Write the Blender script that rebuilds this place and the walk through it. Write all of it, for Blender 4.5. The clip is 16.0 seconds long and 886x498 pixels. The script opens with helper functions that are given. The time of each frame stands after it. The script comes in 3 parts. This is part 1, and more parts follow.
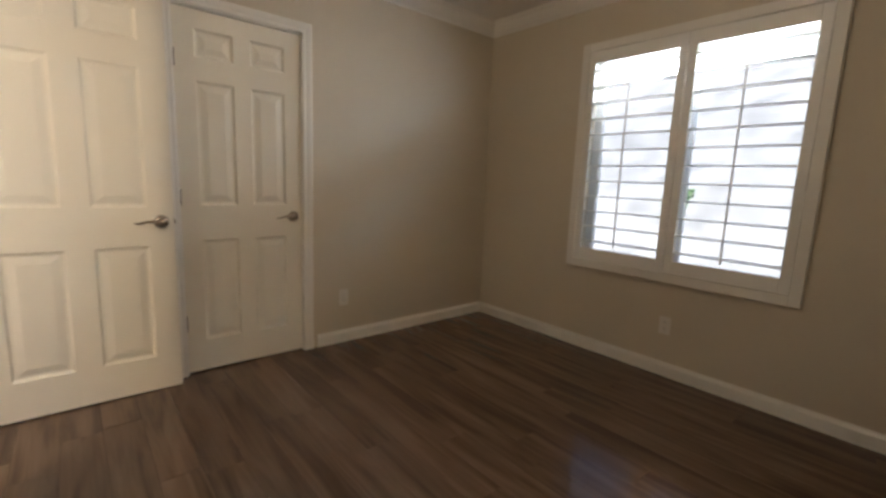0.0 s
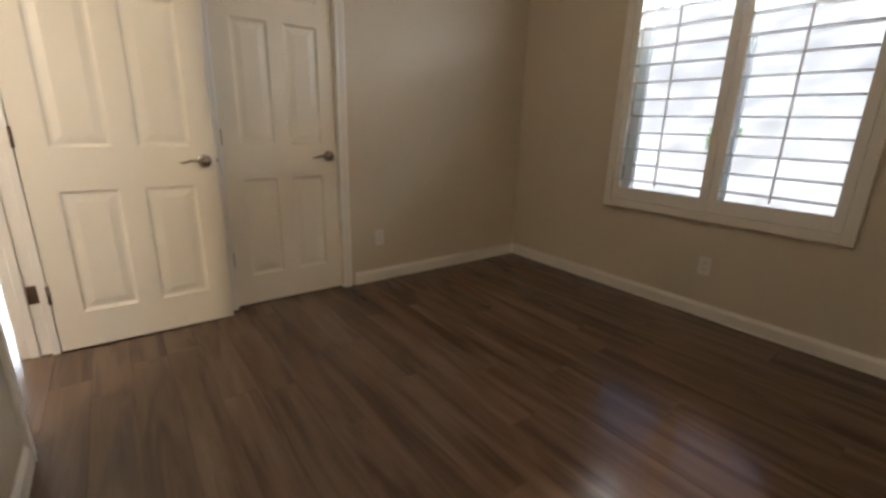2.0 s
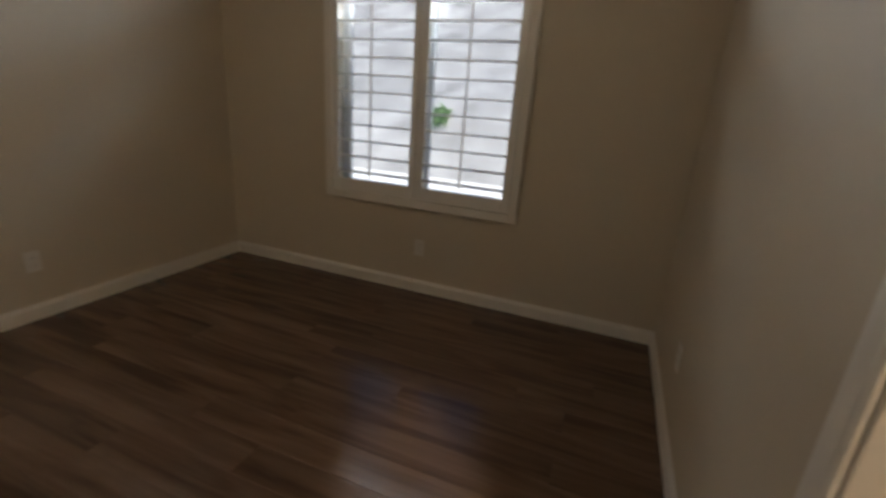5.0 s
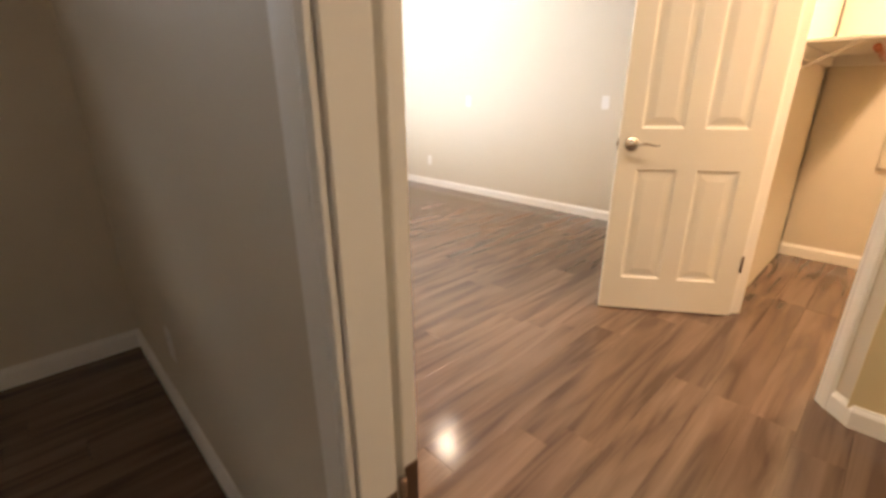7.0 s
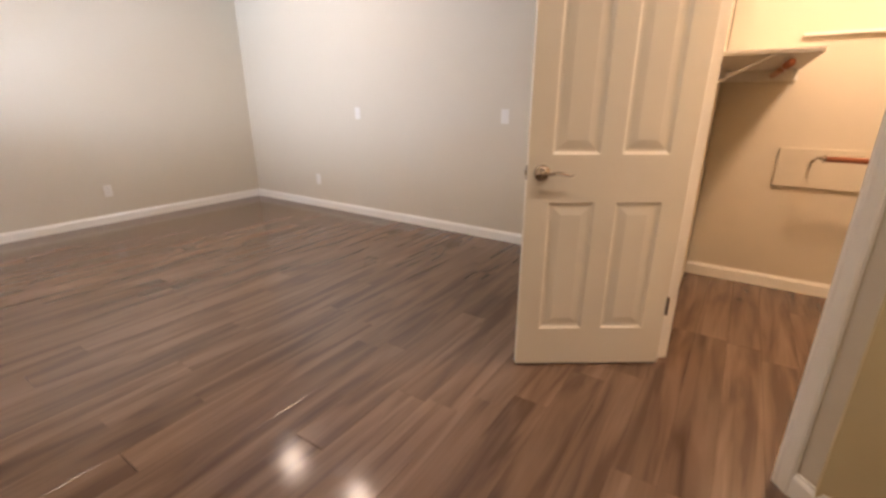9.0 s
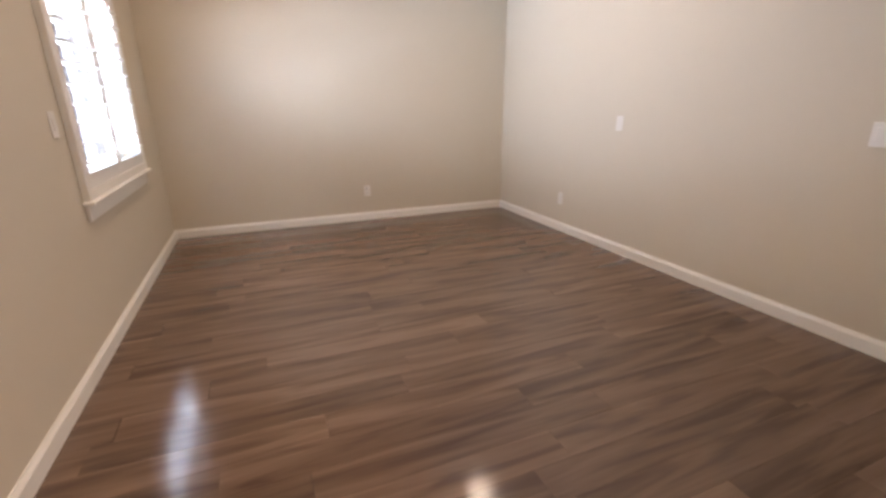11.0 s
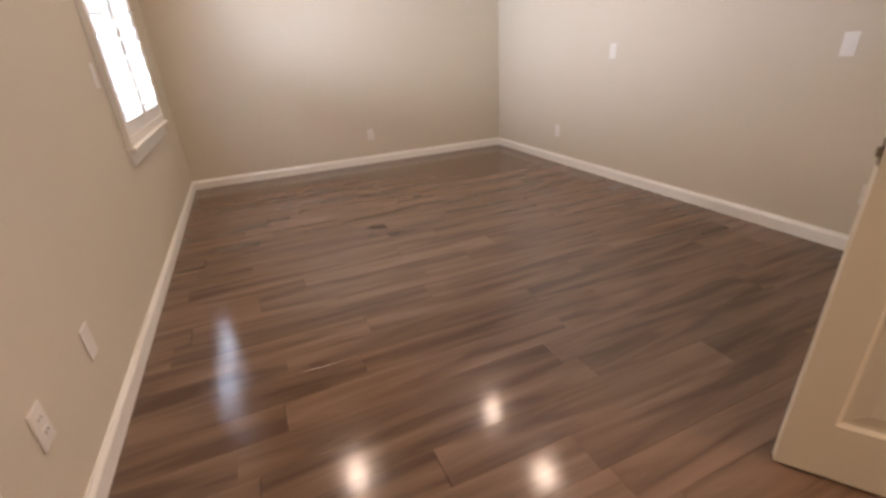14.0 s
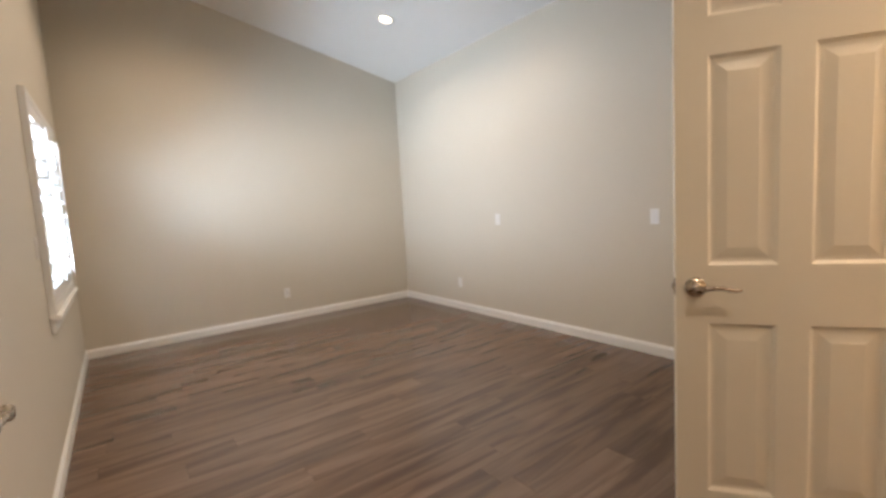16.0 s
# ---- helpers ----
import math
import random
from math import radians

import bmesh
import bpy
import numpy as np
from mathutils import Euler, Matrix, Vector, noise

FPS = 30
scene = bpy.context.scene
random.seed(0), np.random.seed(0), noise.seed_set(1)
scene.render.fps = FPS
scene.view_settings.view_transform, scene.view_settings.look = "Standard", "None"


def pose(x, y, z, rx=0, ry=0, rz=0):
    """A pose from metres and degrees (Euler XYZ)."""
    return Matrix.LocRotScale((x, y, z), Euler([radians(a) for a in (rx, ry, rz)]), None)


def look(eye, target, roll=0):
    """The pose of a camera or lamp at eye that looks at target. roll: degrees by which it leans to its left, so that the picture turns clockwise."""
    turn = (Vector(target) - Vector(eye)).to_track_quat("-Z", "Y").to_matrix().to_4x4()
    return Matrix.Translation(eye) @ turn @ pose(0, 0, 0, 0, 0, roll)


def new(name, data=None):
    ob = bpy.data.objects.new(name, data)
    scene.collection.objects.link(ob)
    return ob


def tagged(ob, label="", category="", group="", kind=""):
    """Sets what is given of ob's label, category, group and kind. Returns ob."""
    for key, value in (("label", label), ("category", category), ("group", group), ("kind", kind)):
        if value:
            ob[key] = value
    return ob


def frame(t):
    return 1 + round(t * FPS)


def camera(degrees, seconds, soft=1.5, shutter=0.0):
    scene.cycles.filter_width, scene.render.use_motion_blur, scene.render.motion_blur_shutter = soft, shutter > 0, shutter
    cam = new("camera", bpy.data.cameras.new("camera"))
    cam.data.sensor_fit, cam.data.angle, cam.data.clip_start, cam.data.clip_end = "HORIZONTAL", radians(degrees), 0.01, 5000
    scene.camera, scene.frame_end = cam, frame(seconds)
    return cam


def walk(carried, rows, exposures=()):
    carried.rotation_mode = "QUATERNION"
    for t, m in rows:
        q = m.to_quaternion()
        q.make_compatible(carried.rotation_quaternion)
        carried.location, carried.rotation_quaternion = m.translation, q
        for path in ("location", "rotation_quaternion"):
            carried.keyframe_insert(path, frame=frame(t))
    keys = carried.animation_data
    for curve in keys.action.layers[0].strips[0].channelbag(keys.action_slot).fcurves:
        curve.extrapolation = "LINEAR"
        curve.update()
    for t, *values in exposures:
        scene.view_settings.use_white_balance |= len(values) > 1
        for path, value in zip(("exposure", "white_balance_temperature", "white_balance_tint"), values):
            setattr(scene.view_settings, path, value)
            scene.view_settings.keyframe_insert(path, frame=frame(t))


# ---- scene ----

# ---- camera and walk ----
cam = camera(90.7, 16.0, soft=3.0, shutter=0.4)
PATH = [
    (0, (-0.44, -2.849, 1.19), (-1.943, -1.566, 0.88), 2.3),
    (0.5, (-0.463, -2.888, 1.179), (-2.035, -1.688, 0.883), 3.1),
    (1, (-0.462, -2.9, 1.176), (-2.089, -1.782, 0.853), 2.9),
    (1.5, (-0.465, -2.911, 1.168), (-2.088, -1.809, 0.778), 2.3),
    (2, (-0.452, -2.895, 1.146), (-1.988, -1.738, 0.594), 1.6),
    (2.5, (-0.457, -2.868, 1.201), (-1.967, -1.625, 0.779), 1.1),
    (3, (-0.464, -2.817, 1.355), (-1.992, -1.529, 1.441), 0.2),
    (3.2, (-0.484, -2.82, 1.4), (-2.002, -1.536, 1.619), 1.4),
    (5.3, (-0.365, -2.603, 1.263), (-0.728, -0.756, 0.588), 3.7),
    (5.5, (-0.359, -2.556, 1.251), (-0.407, -0.67, 0.587), -0.1),
    (6, (-0.371, -2.466, 1.186), (0.23, -0.673, 0.536), -1.1),
    (6.5, (-0.335, -2.454, 1.197), (0.734, -0.907, 0.514), -0.9),
    (7, (-0.235, -2.4, 1.164), (1.071, -1.041, 0.495), -0.3),
    (7.5, (-0.12, -2.329, 1.174), (1.307, -1.037, 0.631), -1.9),
    (8, (-0.026, -2.28, 1.185), (1.492, -1.186, 0.479), 0.3),
    (8.5, (0.151, -2.16, 1.185), (1.655, -1.011, 0.538), -2.6),
    (9, (0.28, -2.107, 1.201), (1.853, -1.051, 0.561), 0.1),
    (9.5, (0.497, -2.038, 1.22), (1.889, -0.689, 0.728), -0.2),
    (10, (0.632, -1.925, 1.214), (1.615, -0.292, 0.608), -0.2),
    (10.2, (0.714, -1.853, 1.2), (1.637, -0.174, 0.624), -0.3),
    (12.3, (1.184, -1.434, 1.262), (1.706, 0.359, 0.546), -1.8),
    (12.5, (1.204, -1.49, 1.165), (1.81, 0.292, 0.488), -2.1),
    (13, (1.068, -1.648, 1.112), (1.93, 0.005, 0.386), -3.6),
    (13.5, (0.881, -1.771, 1.16), (1.669, -0.045, 0.527), -2.1),
    (14, (0.77, -1.857, 1.171), (1.465, -0.174, 0.343), -3.5),
    (14.5, (0.633, -1.944, 1.164), (1.748, -0.369, 0.638), -1.9),
    (15, (0.491, -1.994, 1.199), (1.778, -0.588, 0.594), -1.1),
    (15.5, (0.465, -2.083, 1.221), (1.697, -0.555, 0.836), -3.3),
    (16, (0.46, -2.1, 1.238), (1.651, -0.503, 1.05), -3.3),
]
EXPOSURES = [(0, 1.38, 6200, 11), (3.2, 1.38, 6250, 11), (5.3, 0.68, 6250, 11), (7.0, 1.0, 6350, 15), (8.0, 0.72, 6200, 18), (9.0, 0.27, 6050, 20), (10.0, 0.0, 6100, 21), (12.5, 0.05, 6250, 22), (14, 0.05, 6250, 22), (14.6, 0.08, 6050, 17), (16, 0.06, 5900, 13)]
walk(cam, [(t, look(eye, target, roll)) for t, eye, target, roll in PATH], EXPOSURES)

# ---- world and sun ----
world = bpy.data.worlds.new("sky")
scene.world = world
world.use_nodes = True
wn = world.node_tree
sky = wn.nodes.new("ShaderNodeTexSky")
sky.sky_type, sky.sun_disc = "NISHITA", False
sky.sun_elevation, sky.sun_rotation = radians(52), radians(200)
wn.links.new(sky.outputs["Color"], wn.nodes["Background"].inputs["Color"])
wn.nodes["Background"].inputs["Strength"].default_value = 0.14
sun = new("sun", bpy.data.lights.new("sun", "SUN"))
sun.data.energy, sun.data.angle, sun.data.color = 3.7, radians(0.5), (1.0, 0.95, 0.88)
sun.matrix_world = look((4, -12, 22), (0, 0, 0))


def area(name, m, sx, sy, watts, colour):
    lamp = bpy.data.lights.new(name, "AREA")
    lamp.shape, lamp.size, lamp.size_y, lamp.energy, lamp.color = "RECTANGLE", sx, sy, watts, colour
    ob = new(name, lamp)
    ob.matrix_world = m
    return ob


DAY = (0.86, 0.93, 1.0)
# daylight in the window openings: sky from the head, sunlit ground from the foot
area("daylight", pose(-1.605, 0.150, 1.970, -92, 0, 0), 1.1, 0.10, 9, DAY)
area("daylight", pose(-0.03, 1.755, 1.78, 92, 0, -90), 1.1, 0.14, 22, DAY)
ground_light = area("daylight", pose(-0.13, 1.755, 0.95, 127, 0, -84), 1.1, 0.20, 80, (0.76, 0.89, 1.0))
ground_light.data.spread = radians(110)
area("daylight", pose(3.925, -1.21, 1.74, 68, 0, 90), 0.42, 0.10, 34, DAY)


def bulb(name, x, y, z, watts, colour, radius):
    lamp = bpy.data.lights.new(name, "POINT")
    lamp.energy, lamp.color, lamp.shadow_soft_size = watts, colour, radius
    ob = new(name, lamp)
    ob.location = (x, y, z)
    return ob


WARM = (1.0, 0.72, 0.45)
bulb("lamp_bulb", -1.52, -1.775, 2.36, 3.8, WARM, 0.06)
bulb("closet_bulb", 2.80, -2.72, 2.34, 80, (1.0, 0.68, 0.40), 0.11)
bulb("hall_bulb", -1.6, -4.2, 2.12, 28, (1.0, 0.80, 0.58), 0.05)


def spot(x, y, z, watts):
    lamp = bpy.data.lights.new("can_bulb", "SPOT")
    lamp.energy, lamp.color, lamp.shadow_soft_size, lamp.spot_size, lamp.spot_blend = watts, (1.0, 0.76, 0.52), 0.075, radians(146), 1.0
    ob = new("can_bulb", lamp)
    ob.location = (x, y, z)
    return ob


# ---- materials ----
def material(name, base, rough=0.5, metal=0.0, vary=0.08, scale=6.0, bump=0.05, fine=180.0, rough_vary=0.08, coat=0.0):
    """Two scales of variation in tone, gloss and relief."""
    m = bpy.data.materials.new(name)
    m.use_nodes = True
    nt = m.node_tree
    b = nt.nodes["Principled BSDF"]
    b.inputs["Metallic"].default_value = metal
    b.inputs["Coat Weight"].default_value = coat
    co = nt.nodes.new("ShaderNodeTexCoord")
    big, small = nt.nodes.new("ShaderNodeTexNoise"), nt.nodes.new("ShaderNodeTexNoise")
    big.inputs["Scale"].default_value, big.inputs["Detail"].default_value = scale, 5
    small.inputs["Scale"].default_value, small.inputs["Detail"].default_value = fine, 3
    for n in (big, small):
        nt.links.new(co.outputs["Object"], n.inputs["Vector"])
    mix = nt.nodes.new("ShaderNodeMix")
    mix.data_type = "RGBA"
    mix.inputs["A"].default_value = (*[c * (1 - vary) for c in base], 1)
    mix.inputs["B"].default_value = (*[min(1, c * (1 + vary)) for c in base], 1)
    nt.links.new(big.outputs["Fac"], mix.inputs["Factor"])
    nt.links.new(mix.outputs["Result"], b.inputs["Base Color"])
    mr = nt.nodes.new("ShaderNodeMapRange")
    mr.inputs["To Min"].default_value, mr.inputs["To Max"].default_value = max(0.02, rough - rough_vary), min(1, rough + rough_vary)
    nt.links.new(big.outputs["Fac"], mr.inputs["Value"])
    nt.links.new(mr.outputs["Result"], b.inputs["Roughness"])
    bp = nt.nodes.new("ShaderNodeBump")
    bp.inputs["Strength"].default_value, bp.inputs["Distance"].default_value = bump, 0.002
    nt.links.new(small.outputs["Fac"], bp.inputs["Height"])
    nt.links.new(bp.outputs["Normal"], b.inputs["Normal"])
    return m


def plank_material(name):
    """Grey-brown wood laminate: long grain along x, each plank with its own tone and its own stretch of grain."""
    m = bpy.data.materials.new(name)
    m.use_nodes = True
    nt = m.node_tree
    L = nt.links.new
    b = nt.nodes["Principled BSDF"]
    info, co = nt.nodes.new("ShaderNodeObjectInfo"), nt.nodes.new("ShaderNodeTexCoord")
    off = nt.nodes.new("ShaderNodeVectorMath")
    off.operation = "SCALE"
    off.inputs[0].default_value = (37.0, 61.0, 23.0)
    L(info.outputs["Random"], off.inputs["Scale"])
    add = nt.nodes.new("ShaderNodeVectorMath")
    L(co.outputs["Object"], add.inputs[0])
    L(off.outputs["Vector"], add.inputs[1])
    outs = []
    for sx, sy, detail, dist in ((1.3, 12.0, 3, 0.7), (2.2, 85.0, 3, 0.15), (1.6, 4.0, 2, 0.0)):
        mp = nt.nodes.new("ShaderNodeMapping")
        mp.inputs["Scale"].default_value = (sx, sy, 1)
        n = nt.nodes.new("ShaderNodeTexNoise")
        n.inputs["Scale"].default_value, n.inputs["Detail"].default_value, n.inputs["Distortion"].default_value = 1.0, detail, dist
        L(add.outputs["Vector"], mp.inputs["Vector"])
        L(mp.outputs["Vector"], n.inputs["Vector"])
        outs.append(n.outputs["Fac"])
    ramp = nt.nodes.new("ShaderNodeValToRGB")
    e = ramp.color_ramp.elements
    e[0].position, e[0].color = 0.36, (*WOOD_DARK, 1)
    e[1].position, e[1].color = 0.66, (*WOOD_LIGHT, 1)
    mid = e.new(0.5)
    mid.color = (*WOOD_MID, 1)
    s = nt.nodes.new("ShaderNodeMath")
    s.operation = "MULTIPLY_ADD"
    s.inputs[1].default_value, s.inputs[2].default_value = 0.14, 0.0
    L(outs[1], s.inputs[0])
    s2 = nt.nodes.new("ShaderNodeMath")
    s2.operation = "MULTIPLY_ADD"
    s2.inputs[1].default_value = 0.86
    L(outs[0], s2.inputs[0])
    L(s.outputs["Value"], s2.inputs[2])
    L(s2.outputs["Value"], ramp.inputs["Fac"])
    tone = nt.nodes.new("ShaderNodeMapRange")
    tone.inputs["To Min"].default_value, tone.inputs["To Max"].default_value = 0.85, 1.13
    L(info.outputs["Random"], tone.inputs["Value"])
    hsv = nt.nodes.new("ShaderNodeHueSaturation")
    L(ramp.outputs["Color"], hsv.inputs["Color"])
    L(tone.outputs["Result"], hsv.inputs["Value"])
    L(hsv.outputs["Color"], b.inputs["Base Color"])
    rr = nt.nodes.new("ShaderNodeMapRange")
    rr.inputs["To Min"].default_value, rr.inputs["To Max"].default_value = 0.11, 0.17
    L(outs[2], rr.inputs["Value"])
    L(rr.outputs["Result"], b.inputs["Roughness"])
    b.inputs["Specular IOR Level"].default_value = 0.45
    bp = nt.nodes.new("ShaderNodeBump")
    bp.inputs["Strength"].default_value, bp.inputs["Distance"].default_value = 0.12, 0.001
    L(outs[1], bp.inputs["Height"])
    L(bp.outputs["Normal"], b.inputs["Normal"])
    return m


WOOD_DARK, WOOD_MID, WOOD_LIGHT = (0.086, 0.053, 0.036), (0.136, 0.088, 0.060), (0.182, 0.120, 0.084)
PAINT = material("wall_paint", (0.605, 0.545, 0.44), 0.62, vary=0.03, scale=1.3, bump=0.22, fine=260)
# the beige wall paint again, with warm lamp light put into its colour
PAINT_WARM_LIT = material("warm_lit_wall_paint", (0.63, 0.53, 0.31), 0.62, vary=0.03, scale=1.3, bump=0.22, fine=260)
CEIL = material("ceiling_paint", (0.72, 0.70, 0.66), 0.8, vary=0.03, scale=1.5, bump=0.25, fine=240)
TRIM = material("trim_paint", (0.80, 0.78, 0.73), 0.38, vary=0.025, scale=3, bump=0.04, fine=120)
DOOR = material("door_paint", (0.80, 0.755, 0.65), 0.36, vary=0.025, scale=2.5, bump=0.08, fine=90)
LOUVER = material("shutter_paint", (0.82, 0.81, 0.78), 0.35, vary=0.02, scale=3, bump=0.03)
VINYL = material("white_vinyl", (0.78, 0.80, 0.82), 0.35, vary=0.02, scale=4, bump=0.02)
NICKEL = material("satin_nickel", (0.38, 0.33, 0.27), 0.27, metal=1.0, vary=0.1, scale=40, bump=0.02)
BRONZE = material("dark_hinge_metal", (0.16, 0.11, 0.08), 0.42, metal=0.8, vary=0.2, scale=60, bump=0.04)
PLASTIC = material("white_plastic", (0.74, 0.71, 0.66), 0.32, vary=0.02, scale=10, bump=0.01)
SLOT = material("dark_slot", (0.03, 0.03, 0.03), 0.6, vary=0.1, scale=20)
ROD = material("hanging_rod_wood", (0.30, 0.10, 0.045), 0.4, vary=0.25, scale=9, bump=0.05, fine=60)
SHELF = material("white_shelf", (0.76, 0.74, 0.69), 0.45, vary=0.03, scale=4)
CORD = material("black_cable", (0.035, 0.028, 0.024), 0.5, vary=0.2, scale=30)
VENT_SHADE = material("vent_dark", (0.05, 0.045, 0.04), 0.8, vary=0.3, scale=30)
SLAT = material("grey_vent_slat", (0.22, 0.20, 0.17), 0.6, vary=0.2, scale=30)
SUBFLOOR = material("subfloor", (0.03, 0.022, 0.017), 0.8, vary=0.2, scale=8)
STUCCO = material("outside_stucco", (0.45, 0.40, 0.33), 0.9, vary=0.12, scale=2, bump=0.5, fine=60)
CONCRETE = material("concrete_ground", (0.62, 0.61, 0.58), 0.9, vary=0.15, scale=1.2, bump=0.4, fine=40)
EARTH = material("hillside_earth", (0.25, 0.245, 0.24), 0.95, vary=0.8, scale=0.9, bump=0.6, fine=20)
FENCE = material("fence_wood", (0.42, 0.36, 0.31), 0.85, vary=0.2, scale=5, bump=0.3, fine=70)
BARK = material("bark", (0.16, 0.12, 0.09), 0.9, vary=0.3, scale=14, bump=0.6, fine=40)
LEAF = material("leaf_green", (0.10, 0.19, 0.06), 0.55, vary=0.4, scale=2.5, bump=0.1)
PLANK = plank_material("plank_laminate")


def glass_material():
    m = bpy.data.materials.new("window_glass")
    m.use_nodes = True
    b = m.node_tree.nodes["Principled BSDF"]
    b.inputs["Base Color"].default_value = (0.97, 0.99, 0.985, 1)
    b.inputs["Roughness"].default_value = 0.0
    b.inputs["Transmission Weight"].default_value = 1.0
    b.inputs["IOR"].default_value = 1.45
    return m


GLASS = glass_material()


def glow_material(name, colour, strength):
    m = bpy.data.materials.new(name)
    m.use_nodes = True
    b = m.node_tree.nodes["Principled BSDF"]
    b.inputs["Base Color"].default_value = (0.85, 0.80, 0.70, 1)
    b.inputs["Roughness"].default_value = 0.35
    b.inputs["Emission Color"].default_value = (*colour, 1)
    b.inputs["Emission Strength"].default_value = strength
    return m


BOWL = glow_material("lit_frosted_glass", (1.0, 0.82, 0.56), 0.9)
LENS = glow_material("lit_lamp_lens", (1.0, 0.78, 0.48), 8.0)
# emissive sheet that stands in for daylight beyond the last room's window
BRIGHT = glow_material("daylight_sheet_glow", (0.90, 0.96, 1.0), 5.0)


# ---- mesh helpers ----
def mesh_of(name, bm, mat, smooth=False):
    bmesh.ops.recalc_face_normals(bm, faces=bm.faces)
    me = bpy.data.meshes.new(name)
    bm.to_mesh(me)
    bm.free()
    me.materials.append(mat)
    if smooth:
        me.polygons.foreach_set("use_smooth", [True] * len(me.polygons))
    return me


def part(name, bm, mat, parent, label="", smooth=False, m=None):
    ob = new(name, mesh_of(name, bm, mat, smooth))
    ob.parent = parent
    if m is not None:
        ob.matrix_basis = m
    return tagged(ob, label)


def thing(name, m, label, category, group="", kind=""):
    ob = new(name)
    ob.empty_display_size = 0.1
    ob.matrix_basis = m
    return tagged(ob, label, category, group, kind)


def solid(name, bm, mat, label, category, kind="structure", smooth=False):
    return tagged(new(name, mesh_of(name, bm, mat, smooth)), label, category, "", kind)


def box(bm, x0, y0, z0, x1, y1, z1, bevel=0.0, seg=2):
    co = [(x, y, z) for z in (z0, z1) for y in (y0, y1) for x in (x0, x1)]
    v = [bm.verts.new(c) for c in co]
    fs = [bm.faces.new([v[i] for i in q]) for q in ((0, 2, 3, 1), (4, 5, 7, 6), (0, 1, 5, 4), (2, 6, 7, 3), (0, 4, 6, 2), (1, 3, 7, 5))]
    if bevel:
        es = list({e for f in fs for e in f.edges})
        bmesh.ops.bevel(bm, geom=es, offset=bevel, segments=seg, affect="EDGES", profile=0.5)
    return bm


def boxed(*dims, bevel=0.0, seg=2):
    return box(bmesh.new(), *dims, bevel=bevel, seg=seg)


def lathe(profile, steps=32, axis="z"):
    """Turn a profile of (radius, height) round an axis."""
    bm = bmesh.new()
    rings = []
    for r, h in profile:
        ring = []
        for k in range(steps):
            a = 2 * math.pi * k / steps
            c, s = r * math.cos(a), r * math.sin(a)
            ring.append(bm.verts.new({"z": (c, s, h), "y": (c, h, s), "x": (h, c, s)}[axis]))
        rings.append(ring)
    for a, b in zip(rings, rings[1:]):
        for k in range(steps):
            bm.faces.new((a[k], a[(k + 1) % steps], b[(k + 1) % steps], b[k]))
    for ring in (rings[0], rings[-1]):
        bm.faces.new(ring)
    return bm


def tube(points, radii, steps=10, bm=None, flat=1.0):
    """A round bar along points; flat squeezes it across its second axis."""
    bm = bm or bmesh.new()
    pts = [Vector(p) for p in points]
    rad = radii if isinstance(radii, (list, tuple)) else [radii] * len(pts)
    up = Vector((0, 0, 1))
    rings = []
    for k, p in enumerate(pts):
        d = (pts[min(k + 1, len(pts) - 1)] - pts[max(k - 1, 0)]).normalized()
        side = d.cross(up)
        if side.length < 1e-3:
            side = d.cross(Vector((1, 0, 0)))
        side.normalize()
        top = side.cross(d)
        rings.append([bm.verts.new(p + rad[k] * (math.cos(a) * side + flat * math.sin(a) * top)) for a in [2 * math.pi * i / steps for i in range(steps)]])
    for a, b in zip(rings, rings[1:]):
        for k in range(steps):
            bm.faces.new((a[k], a[(k + 1) % steps], b[(k + 1) % steps], b[k]))
    bm.faces.new(rings[0])
    bm.faces.new(rings[-1])
    return bm


def prism(profile, x0, x1):
    """A moulding: a closed profile of (y, z) drawn out along x."""
    bm = bmesh.new()
    a = [bm.verts.new((x0, y, z)) for y, z in profile]
    b = [bm.verts.new((x1, y, z)) for y, z in profile]
    n = len(profile)
    for k in range(n):
        bm.faces.new((a[k], a[(k + 1) % n], b[(k + 1) % n], b[k]))
    bm.faces.new(a)
    bm.faces.new(b)
    return bm


def wall_boxes(bm, u0, u1, z0, z1, t, holes):
    """A wall along local x, its room face at y = 0 and t thick behind, with holes (u0, u1, z0, z1)."""
    us = sorted({u0, u1, *[h[0] for h in holes], *[h[1] for h in holes]})
    for a, b in zip(us, us[1:]):
        cuts = sorted((h[2], h[3]) for h in holes if h[0] <= a and h[1] >= b)
        low = z0
        for c, d in [*cuts, (z1, z1)]:
            if c > low:
                box(bm, a, 0, low, b, t, c)
            low = max(low, d)
    return bm


def wall(name, m, u0, u1, z0, z1, t, holes, label):
    ob = solid(name, wall_boxes(bmesh.new(), u0, u1, z0, z1, t, holes), PAINT, label, "wall")
    ob.matrix_basis = m
    return ob


# ---- large structure ----
# dark bedroom: x -3.22 to 0, y -3.24 to 0; vaulted bedroom: x 0.153 to 3.73, y -4.6 to 3.16
AX0, AY0, AH = -3.22, -3.265, 2.50
BX0, BX1, BY0, BY1 = 0.131, 3.74, -4.6, 3.19


def vault(x):
    return 2.98 + 0.225 * (BX1 - x)


